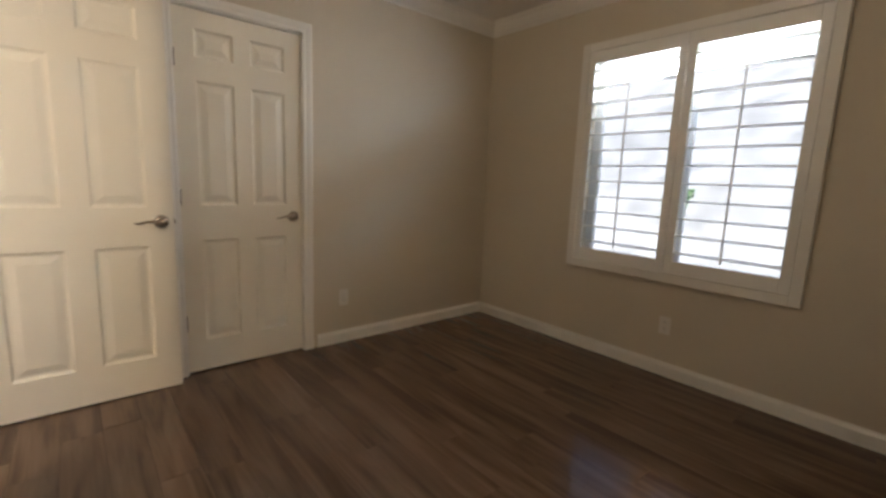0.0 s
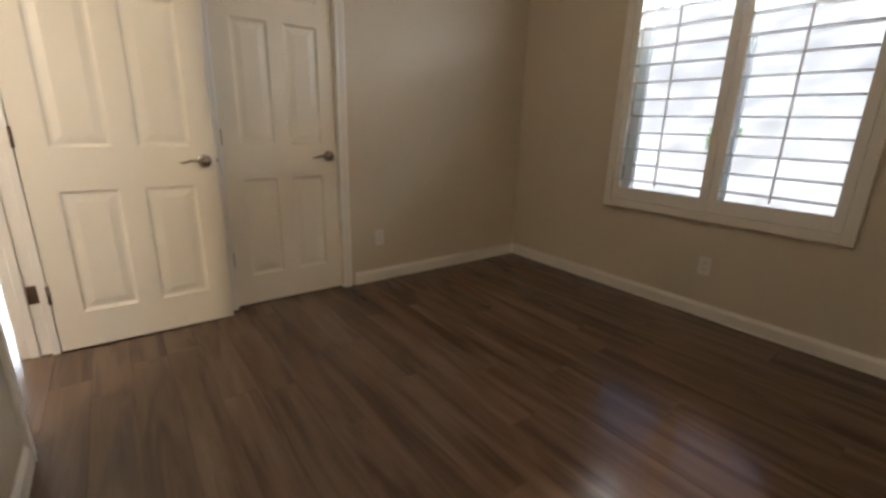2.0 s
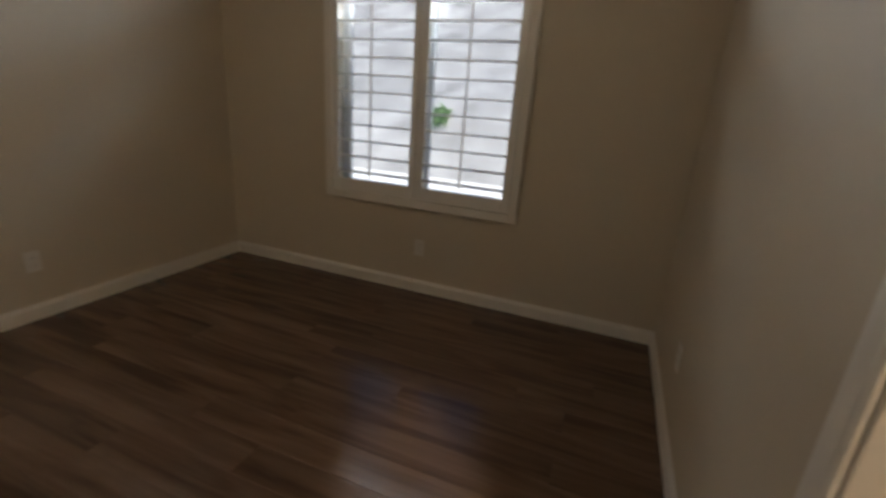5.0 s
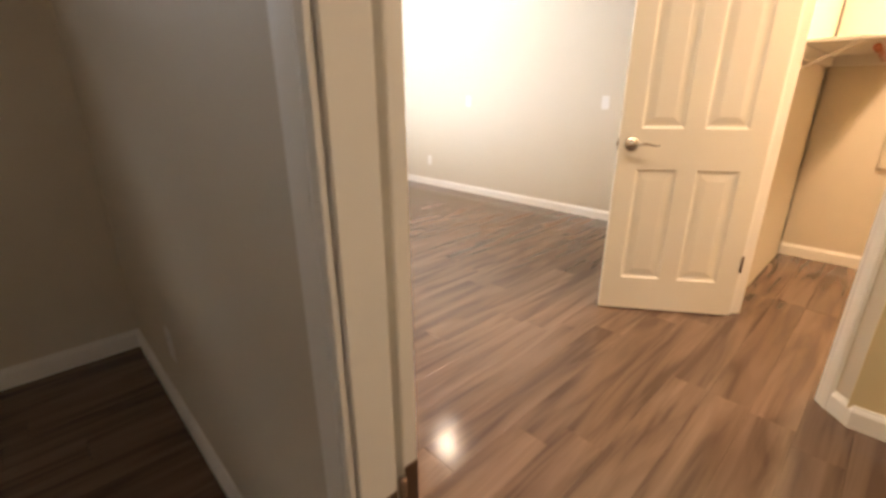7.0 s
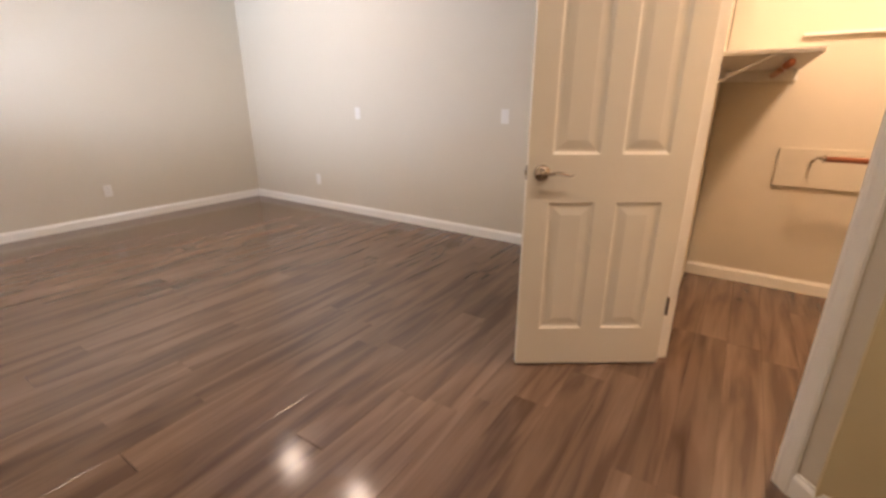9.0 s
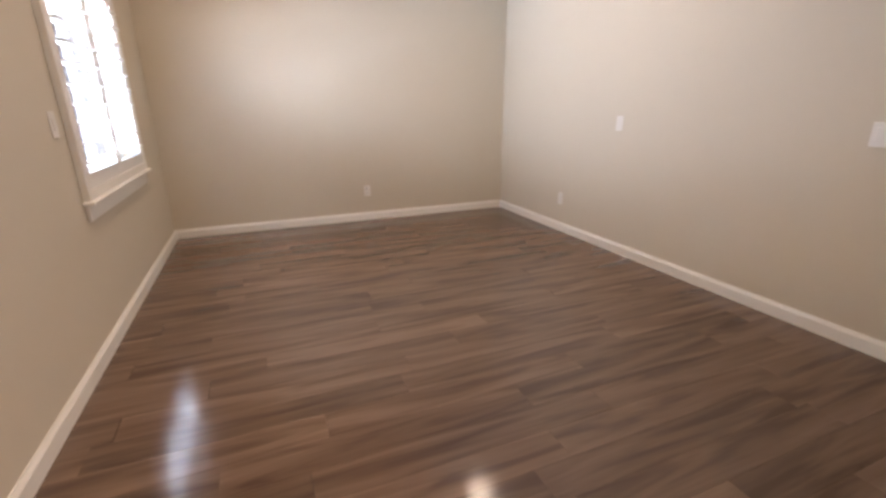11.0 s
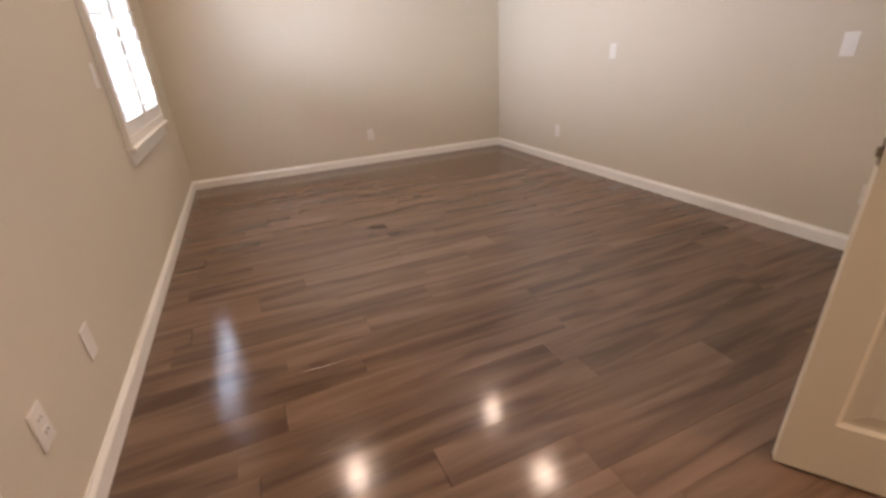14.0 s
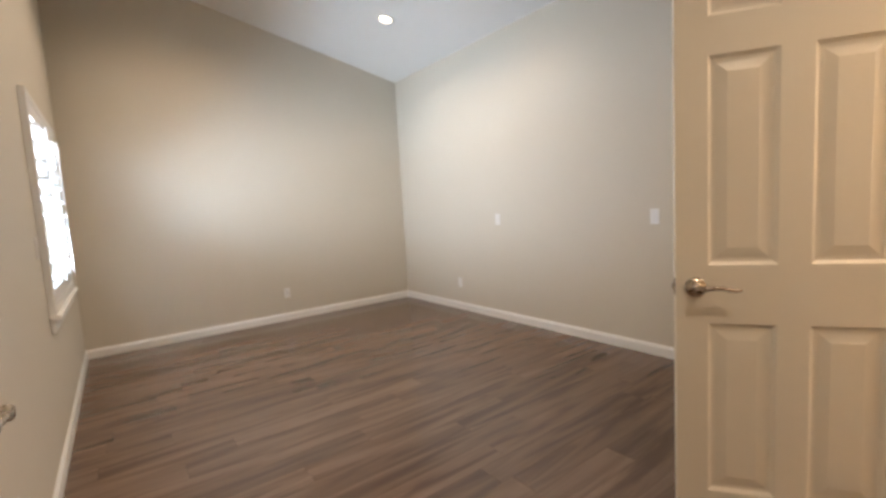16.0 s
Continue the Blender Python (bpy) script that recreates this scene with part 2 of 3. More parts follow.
BEIGE = "beige painted plaster wall with a light orange-peel texture"
wall("wall_north", pose(0, 0, 0), AX0 - 0.12, 0, 0, 2.6, 0.15, [(-2.255, -0.955, 0.665, 2.05)], BEIGE + " round a shuttered window")
wall("wall_west", pose(AX0, 0, 0, 0, 0, 90), AY0, 0, 0, 2.6, 0.12, [(-2.405, -1.68, 0, 2.06)], BEIGE + " with a closet doorway")
wall("wall_south", pose(0, AY0, 0, 0, 0, 180), 0, 3.34, 0, 2.6, 0.12, [(2.30, 3.155, 0, 2.06)], BEIGE + " with an open doorway to the hall")
wall("wall_between", pose(BX0, 0, 0, 0, 0, 90), BY0, BY1 + 0.15, 0, 3.9, 0.131, [(-2.86, -1.895, 0, 2.06), (1.16, 2.35, 0.86, 1.94)], BEIGE + " with a doorway and a shuttered window")
wall("wall_east", pose(BX1, 0, 0, 0, 0, -90), -BY1, 1.91, 0, 3.1, 0.15, [(0.96, 1.46, 0.97, 1.81)], BEIGE + " with a small shuttered window")
solid("wall_closet_east", boxed(BX1 + 0.075, BY0, 0, BX1 + 0.20, -1.91, 3.1), PAINT, BEIGE + " inside the walk-in closet", "wall")


def gable(name, y, t, label):
    bm = bmesh.new()
    x0, x1 = BX0, BX1 + 0.15
    lo = [bm.verts.new(c) for c in ((x0, y, 0), (x1, y, 0), (x1, y, 3.0), (x0, y, 3.9))]
    hi = [bm.verts.new((v.co.x, y + t, v.co.z)) for v in lo]
    bm.faces.new(lo)
    bm.faces.new(hi)
    for k in range(4):
        bm.faces.new((lo[k], lo[(k + 1) % 4], hi[(k + 1) % 4], hi[k]))
    solid(name, bm, PAINT, label, "wall")


gable("wall_gable_north", BY1, 0.15, BEIGE + " rising under the sloped ceiling")
gable("wall_gable_south", BY0 - 0.15, 0.15, BEIGE + " rising under the sloped ceiling")

# ceilings
solid("ceiling_bedroom", boxed(AX0 - 0.12, AY0 - 0.12, AH, 0, 0.15, AH + 0.1), CEIL, "flat white painted ceiling", "ceiling")
bm = bmesh.new()
c = [(BX0, BY0), (BX1, BY0), (BX1, BY1), (BX0, BY1)]
lo = [bm.verts.new((x, y, vault(x))) for x, y in c]
hi = [bm.verts.new((x, y, vault(x) + 0.12)) for x, y in c]
bm.faces.new(lo)
bm.faces.new(hi)
for k in range(4):
    bm.faces.new((lo[k], lo[(k + 1) % 4], hi[(k + 1) % 4], hi[k]))
solid("ceiling_vaulted", bm, CEIL, "sloped white painted ceiling", "ceiling")

# walk-in closet in the south-east corner, with a slanted doorway; front line x - y = 4.24
D = math.sqrt(0.5)
PX, PY = 2.4325, -1.810
RX, RY = 1.7466, -2.496
bm = boxed(PX + 0.02, PY - 0.10, 0, BX1 + 0.090, PY, 3.3)
solid("wall_closet_north", bm, PAINT, BEIGE + " boxing in the walk-in closet", "wall")
SLANT = math.hypot(PX - RX, PY - RY)
# local x runs from the north-east end to the south-west end, room face towards the north-west
wall("wall_closet_slant", pose(PX, PY, 0, 0, 0, 225), 0, SLANT, 0, 3.5, 0.14, [(0.079, SLANT - 0.140, 0, 2.06)], BEIGE + " with a slanted closet doorway")
solid("wall_closet_west", boxed(RX, BY0, 0, RX + 0.10, RY + 0.02, 3.5), PAINT_WARM_LIT, "beige painted wall tinted yellow for warm lamp light" + " beside the walk-in closet", "wall")
bm = bmesh.new()
co = [(RX + 0.1, BY0), (BX1 + 0.075, BY0), (BX1 + 0.075, PY - 0.1), (PX + 0.05, PY - 0.1), (RX + 0.1, RY - 0.02)]
lo = [bm.verts.new((x, y, 2.44)) for x, y in co]
hi = [bm.verts.new((x, y, 2.52)) for x, y in co]
bm.faces.new(lo)
bm.faces.new(hi)
for k in range(5):
    bm.faces.new((lo[k], lo[(k + 1) % 5], hi[(k + 1) % 5], hi[k]))
solid("ceiling_closet", bm, CEIL, "flat white closet ceiling", "ceiling")

# hall and far room beyond the first doorway, the closet behind its closed door
HX0, HY0, HY1 = -7.7, -5.6, AY0 - 0.12
solid("wall_hall_south", boxed(HX0, HY0 - 0.1, 0, 0, HY0, 2.6), PAINT, BEIGE + " of the hall", "wall")
wall("wall_far", pose(HX0, 0, 0, 0, 0, 90), HY0 - 0.1, -2.0, 0, 2.6, 0.12, [(-5.2, -3.7, 0.62, 2.1)], "olive beige painted wall of the far room with a window")
solid("wall_hall_north", boxed(HX0, -2.1, 0, AX0 - 0.8, -2.0, 2.6), PAINT, BEIGE + " of the far room", "wall")
solid("wall_closet_back", boxed(AX0 - 0.8, HY1, 0, AX0 - 0.7, 0.15, 2.6), PAINT, BEIGE + " behind the small closet", "wall")
solid("wall_closet_side", boxed(AX0 - 0.7, HY1, 0, AX0 - 0.12, HY1 + 0.1, 2.6), PAINT, BEIGE + " beside the small closet", "wall")
solid("ceiling_hall", boxed(HX0 - 0.12, HY0 - 0.1, AH, 0, HY1, AH + 0.1), CEIL, "flat white hall ceiling", "ceiling")
solid("ceiling_far", boxed(HX0 - 0.12, HY1, AH, AX0 - 0.12, 0.15, AH + 0.1), CEIL, "flat white ceiling of the far room", "ceiling")

# ---- trim ----
BASE = [(0, 0), (-0.014, 0), (-0.014, 0.066), (-0.011, 0.074), (-0.006, 0.082), (-0.004, 0.090), (0, 0.090)]


def baseboard(x, y, rz, u0, u1, h=1.0):
    """Skirting along a wall whose room face is at local y = 0."""
    ob = solid("baseboard", prism([(a, b * h) for a, b in BASE], u0, u1), TRIM, "white painted wooden baseboard with a moulded top", "baseboard")
    ob.matrix_basis = pose(x, y, 0, 0, 0, rz)
    return ob


baseboard(0, 0, 0, AX0, 0)
baseboard(AX0, 0, 90, -1.60, 0)
baseboard(0, AY0, 180, 0, 2.23)
baseboard(0, 0, -90, 0, 1.905)
baseboard(0, 0, -90, 2.875, 3.24)
baseboard(BX0, 0, 90, -1.87, BY1)
baseboard(BX0, 0, 90, BY0, -2.88)
baseboard(0, BY1, 0, BX0, BX1)
baseboard(BX1, 0, -90, -BY1, -PY)
baseboard(BX1 + 0.075, 0, -90, -PY + 0.1, -BY0)
baseboard(0, PY, 180, -BX1, -PX - 0.006)
baseboard(PX, PY, 225, SLANT - 0.088, SLANT + 0.006)
baseboard(RX, 0, -90, -RY - 0.006, -BY0)
baseboard(0, BY0, 180, -RX, -BX0)
baseboard(HX0, 0, 90, HY0, -2.1)

CROWN = [(0, 2.400), (-0.010, 2.400), (-0.016, 2.412), (-0.030, 2.422), (-0.052, 2.450), (-0.066, 2.476), (-0.080, 2.486), (-0.084, 2.5), (0, 2.5)]


def crown(x, y, rz, u0, u1):
    ob = solid("crown_moulding", prism(CROWN, u0, u1), TRIM, "white painted crown moulding under the ceiling", "moulding", smooth=False)
    ob.matrix_basis = pose(x, y, 0, 0, 0, rz)


crown(0, 0, 0, AX0, 0)
crown(AX0, 0, 90, AY0, 0)
crown(0, AY0, 180, 0, -AX0)
crown(0, 0, -90, 0, -AY0)

CASE = [(0, 0), (-0.009, 0), (-0.013, 0.010), (-0.011, 0.020), (-0.016, 0.040), (-0.018, 0.055), (-0.014, 0.062), (0, 0.062)]


def moulded(bm, a, b):
    """Join two matching profiles, given as lists of points, into one solid length."""
    lo, hi = [bm.verts.new(c) for c in a], [bm.verts.new(c) for c in b]
    for k in range(len(lo)):
        bm.faces.new((lo[k], lo[(k + 1) % len(lo)], hi[(k + 1) % len(lo)], hi[k]))
    bm.faces.new(lo)
    bm.faces.new(hi)
    return bm


def casing(name, m, u0, u1, top, depth, stop0, stop1, stop_t=0.012, set_back=0.005):
    """Door trim round an opening whose lining faces are u0 and u1: lining, stop, and moulded casing on the room face."""
    ob = thing(name, m, "white painted door casing with jamb and stop", "door frame", kind="structure")
    e = 0.015
    for x, sx in ((u0, -1), (u1, 1)):
        c = x + sx * (set_back if set_back > 0 else set_back)
        bm = moulded(bmesh.new(), [(c + sx * b, a, 0) for a, b in CASE], [(c + sx * b, a, top + 0.005 + b) for a, b in CASE])
        part("casing", bm, TRIM, ob)
        part("jamb", boxed(min(x, x + sx * e), 0.001, 0, max(x, x + sx * e), depth, top, bevel=0.002, seg=1), TRIM, ob)
        part("stop", boxed(min(x, x - sx * stop_t), stop0, 0, max(x, x - sx * stop_t), stop1, top - 0.012, bevel=0.003, seg=1), TRIM, ob)
    c0, c1, t = u0 - set_back, u1 + set_back, top + 0.005
    part("head_casing", moulded(bmesh.new(), [(c0 - b, a, t + b) for a, b in CASE], [(c1 + b, a, t + b) for a, b in CASE]), TRIM, ob)
    part("head_jamb", boxed(u0, 0.001, top, u1, depth, top + e), TRIM, ob)
    return ob


casing("door_frame_closet", pose(AX0, 0, 0, 0, 0, 90), -2.388, -1.697, 2.045, 0.12, 0.055, 0.09)
casing("door_frame_hall", pose(0, AY0, 0, 0, 0, 180), 2.315, 3.140, 2.045, 0.12, 0.045, 0.08)
casing("door_frame_passage", pose(0, 0, 0, 0, 0, -90), 1.952, 2.803, 2.045, 0.068, 0.002, 0.068, 0.030, -0.024)
# outer jamb strip, set off from the stop by a deep rebate
passage = bpy.data.objects["door_frame_passage"]
part("packing", boxed(1.897, 0.001, 0, 1.937, 0.067, 2.06), TRIM, passage)
part("packing", boxed(2.818, 0.001, 0, 2.858, 0.130, 2.06), TRIM, passage)
part("jamb_strip", boxed(1.897, 0.100, 0, 1.956, 0.130, 2.045, bevel=0.004), TRIM, passage)
casing("door_frame_slant", pose(PX, PY, 0, 0, 0, 225), 0.094, SLANT - 0.155, 2.045, 0.14, 0.05, 0.085)


part("hinge_jamb", boxed(3.112, -0.033, 0, 3.143, -0.001, 2.04, bevel=0.002, seg=1), TRIM, bpy.data.objects["door_frame_hall"])


# ---- doors ----
def lever(parent, x, z, y, out, way):
    """Lever handle on a round rose; out is -1 or +1 along local y, way the lever's run along x."""
    rose = part("door_handle", lathe([(0.0335, 0), (0.0335, 0.006), (0.030, 0.011), (0.018, 0.014), (0.0125, 0.018), (0.0115, 0.042), (0.014, 0.046), (0.014, 0.056), (0.010, 0.060)], 28, "y"), NICKEL, parent, "satin nickel lever handle", True, pose(x, y, z) @ Matrix.Diagonal((1, out, 1, 1)))
    pts = [(0, 0.050, 0), (way * 0.02, 0.054, 0.002), (way * 0.045, 0.055, 0.006), (way * 0.07, 0.054, 0.005), (way * 0.09, 0.053, -0.001), (way * 0.108, 0.052, -0.004), (way * 0.122, 0.050, -0.001)]
    part("lever", tube(pts, [0.010, 0.0095, 0.009, 0.008, 0.0075, 0.007, 0.004], 10, flat=0.75), NICKEL, rose, smooth=True)
    return rose


def panel_face(bm, x0, x1, z0, z1, y, s):
    """One raised panel with its moulded bed on the face y; s is the way inwards."""
    rings = []
    for inset, depth in ((0, 0), (0.006, 0.004), (0.012, 0.009), (0.020, 0.010), (0.026, 0.0095), (0.052, 0.003), (0.056, 0.002)):
        rings.append([bm.verts.new((px, y + s * depth, pz)) for px, pz in ((x0 + inset, z0 + inset), (x1 - inset, z0 + inset), (x1 - inset, z1 - inset), (x0 + inset, z1 - inset))])
    for a, b in zip(rings, rings[1:]):
        for k in range(4):
            bm.faces.new((a[k], a[(k + 1) % 4], b[(k + 1) % 4], b[k]))
    bm.faces.new(rings[-1])


def six_panel_door(name, m, w, label, hinges, handle_x, h=2.03, t=0.035, knuckle_side=-1):
    """Door leaf from its hinge edge at x = 0 (or w) with faces at y = 0 and t; moulded panels on both faces."""
    ob = thing(name, m, label, "door", kind="structure")
    st, mid = 0.115 * w / 0.81, 0.105 * w / 0.81
    pw = (w - 2 * st - mid) / 2
    xs = [0, st, st + pw, st + pw + mid, w - st, w]
    zs = [0, 0.185, 0.785, 0.985, 1.665, 1.785, 1.935, h]
    bm = bmesh.new()
    for y, s in ((0, 1), (t, -1)):
        for i in range(5):
            for k in range(7):
                if i in (1, 3) and k in (1, 3, 5):
                    continue
                q = [(xs[i], y, zs[k]), (xs[i + 1], y, zs[k]), (xs[i + 1], y, zs[k + 1]), (xs[i], y, zs[k + 1])]
                bm.faces.new([bm.verts.new(c) for c in q])
    for a, b in (((0, 0), (w, 0)), ((w, 0), (w, h)), ((w, h), (0, h)), ((0, h), (0, 0))):
        bm.faces.new([bm.verts.new(c) for c in ((a[0], 0, a[1]), (b[0], 0, b[1]), (b[0], t, b[1]), (a[0], t, a[1]))])
    bmesh.ops.remove_doubles(bm, verts=bm.verts, dist=1e-5)
    leaf = part("door_leaf", bm, DOOR, ob)
    for i in (1, 3):
        for k in (1, 3, 5):
            bm = bmesh.new()
            panel_face(bm, xs[i], xs[i + 1], zs[k], zs[k + 1], 0, 1)
            panel_face(bm, xs[i], xs[i + 1], zs[k], zs[k + 1], t, -1)
            part("door_panel", bm, DOOR, ob)
    way = -1 if handle_x > w / 2 else 1
    for y, out in ((0, -1), (t, 1)):
        lever(ob, handle_x, 0.91, y, out, way)
    ex = w if handle_x > w / 2 else 0
    part("latch", boxed(ex - 0.0015, t / 2 - 0.012, 0.88, ex + 0.0015, t / 2 + 0.012, 0.94, bevel=0.001, seg=1), NICKEL, ob, "satin nickel latch plate")
    part("latch_bolt", boxed(ex - 0.004, t / 2 - 0.007, 0.90, ex + (0.009 if ex else -0.009), t / 2 + 0.007, 0.92), NICKEL, ob)
    hx = 0 if handle_x > w / 2 else w
    sx = -1 if hx == 0 else 1
    for z in hinges:
        ky = -0.006 if knuckle_side < 0 else t + 0.006
        kn = part("hinge", lathe([(0.0062, -0.045), (0.0062, 0.045)], 12), BRONZE, ob, "dark metal butt hinge", True, pose(hx + sx * 0.003, ky, z))
        part("leaf", boxed(-0.004 if sx > 0 else 0.002, -0.030 if knuckle_side > 0 else 0.004, -0.045, -0.002 if sx > 0 else 0.004, -0.004 if knuckle_side > 0 else 0.030, 0.045), BRONZE, kn)
    return ob


T = 0.035
six_panel_door("door_hall", pose(-3.110, -3.227, 0.01, 0, 0, 90), 0.785, "white painted six-panel door standing wide open against the wall", (0.30, 1.03, 1.77), 0.728)
six_panel_door("door_closet", pose(AX0 - 0.015, -2.385, 0.01, 0, 0, 90), 0.685, "closed white painted six-panel closet door", (0.30, 1.03, 1.77), 0.63)
six_panel_door("door_walk_in", pose(2.372, -1.942, 0.01, 0, 0, 125.0) @ pose(0, -T, 0), 0.68, "white painted six-panel closet door standing half open", (0.30, 1.77), 0.62, knuckle_side=1)
six_panel_door("door_passage", pose(0.205, -1.825, 0.04, 0, 0, 87), 0.76, "white painted six-panel door folded back against the wall", (0.30,), 0.70, knuckle_side=1)
# hinge leaves left on the jambs
part("hinge_plate", boxed(1.956, 0.102, 0.50, 1.9585, 0.128, 0.59), BRONZE, bpy.data.objects["door_frame_passage"], "dark hinge leaf on the jamb")
part("hinge_knuckle", lathe([(0.007, 0.50), (0.007, 0.59)], 12), BRONZE, passage, "dark hinge knuckle", True, pose(1.972, 0.085, 0))
part("hinge_plate", boxed(1.982, 0.030, 0.50, 1.9835, 0.066, 0.59), BRONZE, bpy.data.objects["door_frame_passage"], "dark hinge leaf on the jamb")
part("hinge_plate", boxed(3.1375, 0.004, 0.27, 3.139, 0.042, 0.36), BRONZE, bpy.data.objects["door_frame_hall"], "dark hinge leaf on the jamb")
part("strike_plate", boxed(SLANT - 0.157, 0.004, 0.87, SLANT - 0.1555, 0.040, 0.96), BRONZE, bpy.data.objects["door_frame_slant"], "dark metal strike plate")


# ---- windows and shutters ----
def glazed(name, m, u0, u1, z0, z1, depth, label, f=0.045):
    """Two-light vinyl window set near the outer face of an opening."""
    ob = thing(name, m, label, "window", kind="structure")
    a, b = depth - 0.05, depth - 0.005
    mid = (u0 + u1) / 2
    part("window_frame", boxed(u0, a, z0, u0 + f, b, z1, bevel=0.003, seg=1), VINYL, ob)
    part("window_frame", boxed(u1 - f, a, z0, u1, b, z1, bevel=0.003, seg=1), VINYL, ob)
    part("window_frame", boxed(u0 + f, a, z1 - f, u1 - f, b, z1, bevel=0.003, seg=1), VINYL, ob)
    part("window_frame", boxed(u0 + f, a, z0, u1 - f, b, z0 + f, bevel=0.003, seg=1), VINYL, ob)
    part("meeting_stile", boxed(mid - 0.03, a + 0.004, z0 + f, mid + 0.03, b - 0.004, z1 - f, bevel=0.003, seg=1), VINYL, ob)
    for x0, x1 in ((u0 + f, mid - 0.03), (mid + 0.03, u1 - f)):
        p = part("pane", boxed(x0, a + 0.02, z0 + f, x1, a + 0.024, z1 - f), GLASS, ob)
        p.visible_shadow = False
    return ob


def louver(bm, x0, x1):
    prof = [(0.044 * math.cos(k * math.pi / 8), 0.0055 * math.sin(k * math.pi / 8)) for k in range(16)]
    a = [bm.verts.new((x0, y, z)) for y, z in prof]
    b = [bm.verts.new((x1, y, z)) for y, z in prof]
    for k in range(16):
        bm.faces.new((a[k], a[(k + 1) % 16], b[(k + 1) % 16], b[k]))
    bm.faces.new(a)
    bm.faces.new(b)
    return bm


def shutter(m, u0, u1, z0, z1, panels, count, tilt, label, border=0.05, rail=0.09, stile=0.045, rods=1, sill=False):
    """Plantation shutter: outer frame on the wall, panels of stiles and rails with turning blades."""
    ob = thing("plantation_shutter", m, label, "shutter")
    y0 = -0.034
    part("frame_side", boxed(u0, y0, z0, u0 + border, -0.001, z1, bevel=0.004), TRIM, ob)
    part("frame_side", boxed(u1 - border, y0, z0, u1, -0.001, z1, bevel=0.004), TRIM, ob)
    part("frame_head", boxed(u0 + border, y0, z1 - border, u1 - border, -0.001, z1, bevel=0.004), TRIM, ob)
    part("frame_foot", boxed(u0 + border, y0, z0, u1 - border, -0.001, z0 + border, bevel=0.004), TRIM, ob)
    if sill:
        part("stool", boxed(u0 - 0.025, -0.055, z0 - 0.022, u1 + 0.03, -0.001, z0, bevel=0.006), TRIM, ob)
        part("apron", boxed(u0, -0.020, z0 - 0.105, u1, -0.001, z0 - 0.022, bevel=0.004), TRIM, ob)
    w = (u1 - u0 - 2 * border) / panels
    for k in range(panels):
        a, b = u0 + border + k * w + 0.002, u0 + border + (k + 1) * w - 0.002
        p0, p1 = z0 + border + 0.002, z1 - border - 0.002
        panel = part("shutter_panel", boxed(a, -0.029, p0, a + stile, -0.002, p1, bevel=0.003, seg=1), LOUVER, ob)
        for nm, dims in (("stile", (b - stile, p0, b, p1)), ("rail", (a + stile, p1 - rail, b - stile, p1)), ("rail", (a + stile, p0, b - stile, p0 + rail))):
            part(nm, boxed(dims[0], -0.029, dims[1], dims[2], -0.002, dims[3], bevel=0.003, seg=1), LOUVER, panel)
        lo, hi = p0 + rail, p1 - rail
        pitch = (hi - lo) / count
        me = mesh_of("louver", louver(bmesh.new(), a + stile + 0.002, b - stile - 0.002), LOUVER, True)
        for j in range(count):
            lv = new("louver", me)
            lv.parent = panel
            lv.matrix_basis = pose(0, -0.016, lo + (j + 0.5) * pitch, tilt, 0, 0)
        c, yy, run = (a + b) / 2, -0.016 - 0.046, (hi - lo) / max(rods, 1)
        for j in range(rods):
            part("tilt_rod", boxed(c - 0.005, yy - 0.010, lo + j * run + 0.025, c + 0.005, yy, lo + (j + 1) * run - 0.02, bevel=0.002, seg=1), LOUVER, panel)
    return ob


glazed("window_1", pose(0, 0, 0), -2.255, -0.955, 0.665, 2.05, 0.15, "white vinyl sliding window in the beige wall", 0.06)
glazed("window_2", pose(BX0, 0, 0, 0, 0, 90), 1.16, 2.35, 0.86, 1.94, 0.131, "white vinyl sliding window in the beige wall")
glazed("window_3", pose(BX1, 0, 0, 0, 0, -90), 0.96, 1.46, 0.97, 1.81, 0.15, "small white vinyl window in the beige wall")
glazed("window_4", pose(HX0, 0, 0, 0, 0, 90), -5.2, -3.7, 0.62, 2.1, 0.12, "bright window of the far room")
shutter(pose(0, 0, 0), -2.31, -0.902, 0.61, 2.16, 2, 12, 0, "white plantation shutter with two panels of open louvers", rail=0.083, stile=0.05, border=0.055)
shutter(pose(BX0, 0, 0, 0, 0, 90), 1.075, 2.435, 0.775, 2.0, 2, 10, -3, "white plantation shutter with open louvers above a window sill", sill=True, rail=0.075, border=0.05, rods=2)
shutter(pose(BX1, 0, 0, 0, 0, -90), 0.91, 1.515, 0.873, 1.905, 1, 9, 0, "small white plantation shutter above a window sill", sill=True, rail=0.075, border=0.03, stile=0.038, rods=0)


# ---- wall plates ----
def plate(name, m, kind, label):
    ob = thing(name, m, label, "outlet" if kind == "outlet" else "switch")
    part("cover", boxed(-0.036, -0.006, -0.058, 0.036, -0.001, 0.058, bevel=0.003), PLASTIC, ob)
    if kind == "outlet":
        for z in (-0.02, 0.02):
            s = part("socket", boxed(-0.017, -0.008, z - 0.0145, 0.017, -0.006, z + 0.0145, bevel=0.0015, seg=1), PLASTIC, ob)
            for x in (-0.007, 0.007):
                part("slot", boxed(x - 0.0012, -0.0085, z - 0.003, x + 0.0012, -0.008, z + 0.007), SLOT, s)
    elif kind == "switch":
        part("rocker", boxed(-0.016, -0.010, -0.033, 0.016, -0.006, 0.033, bevel=0.002, seg=1), PLASTIC, ob)
    for z in (-0.048, 0.048):
        part("screw", lathe([(0.003, 0), (0.003, -0.001)], 8, "y"), PLASTIC, ob, m=pose(0, -0.006, z))
    return ob


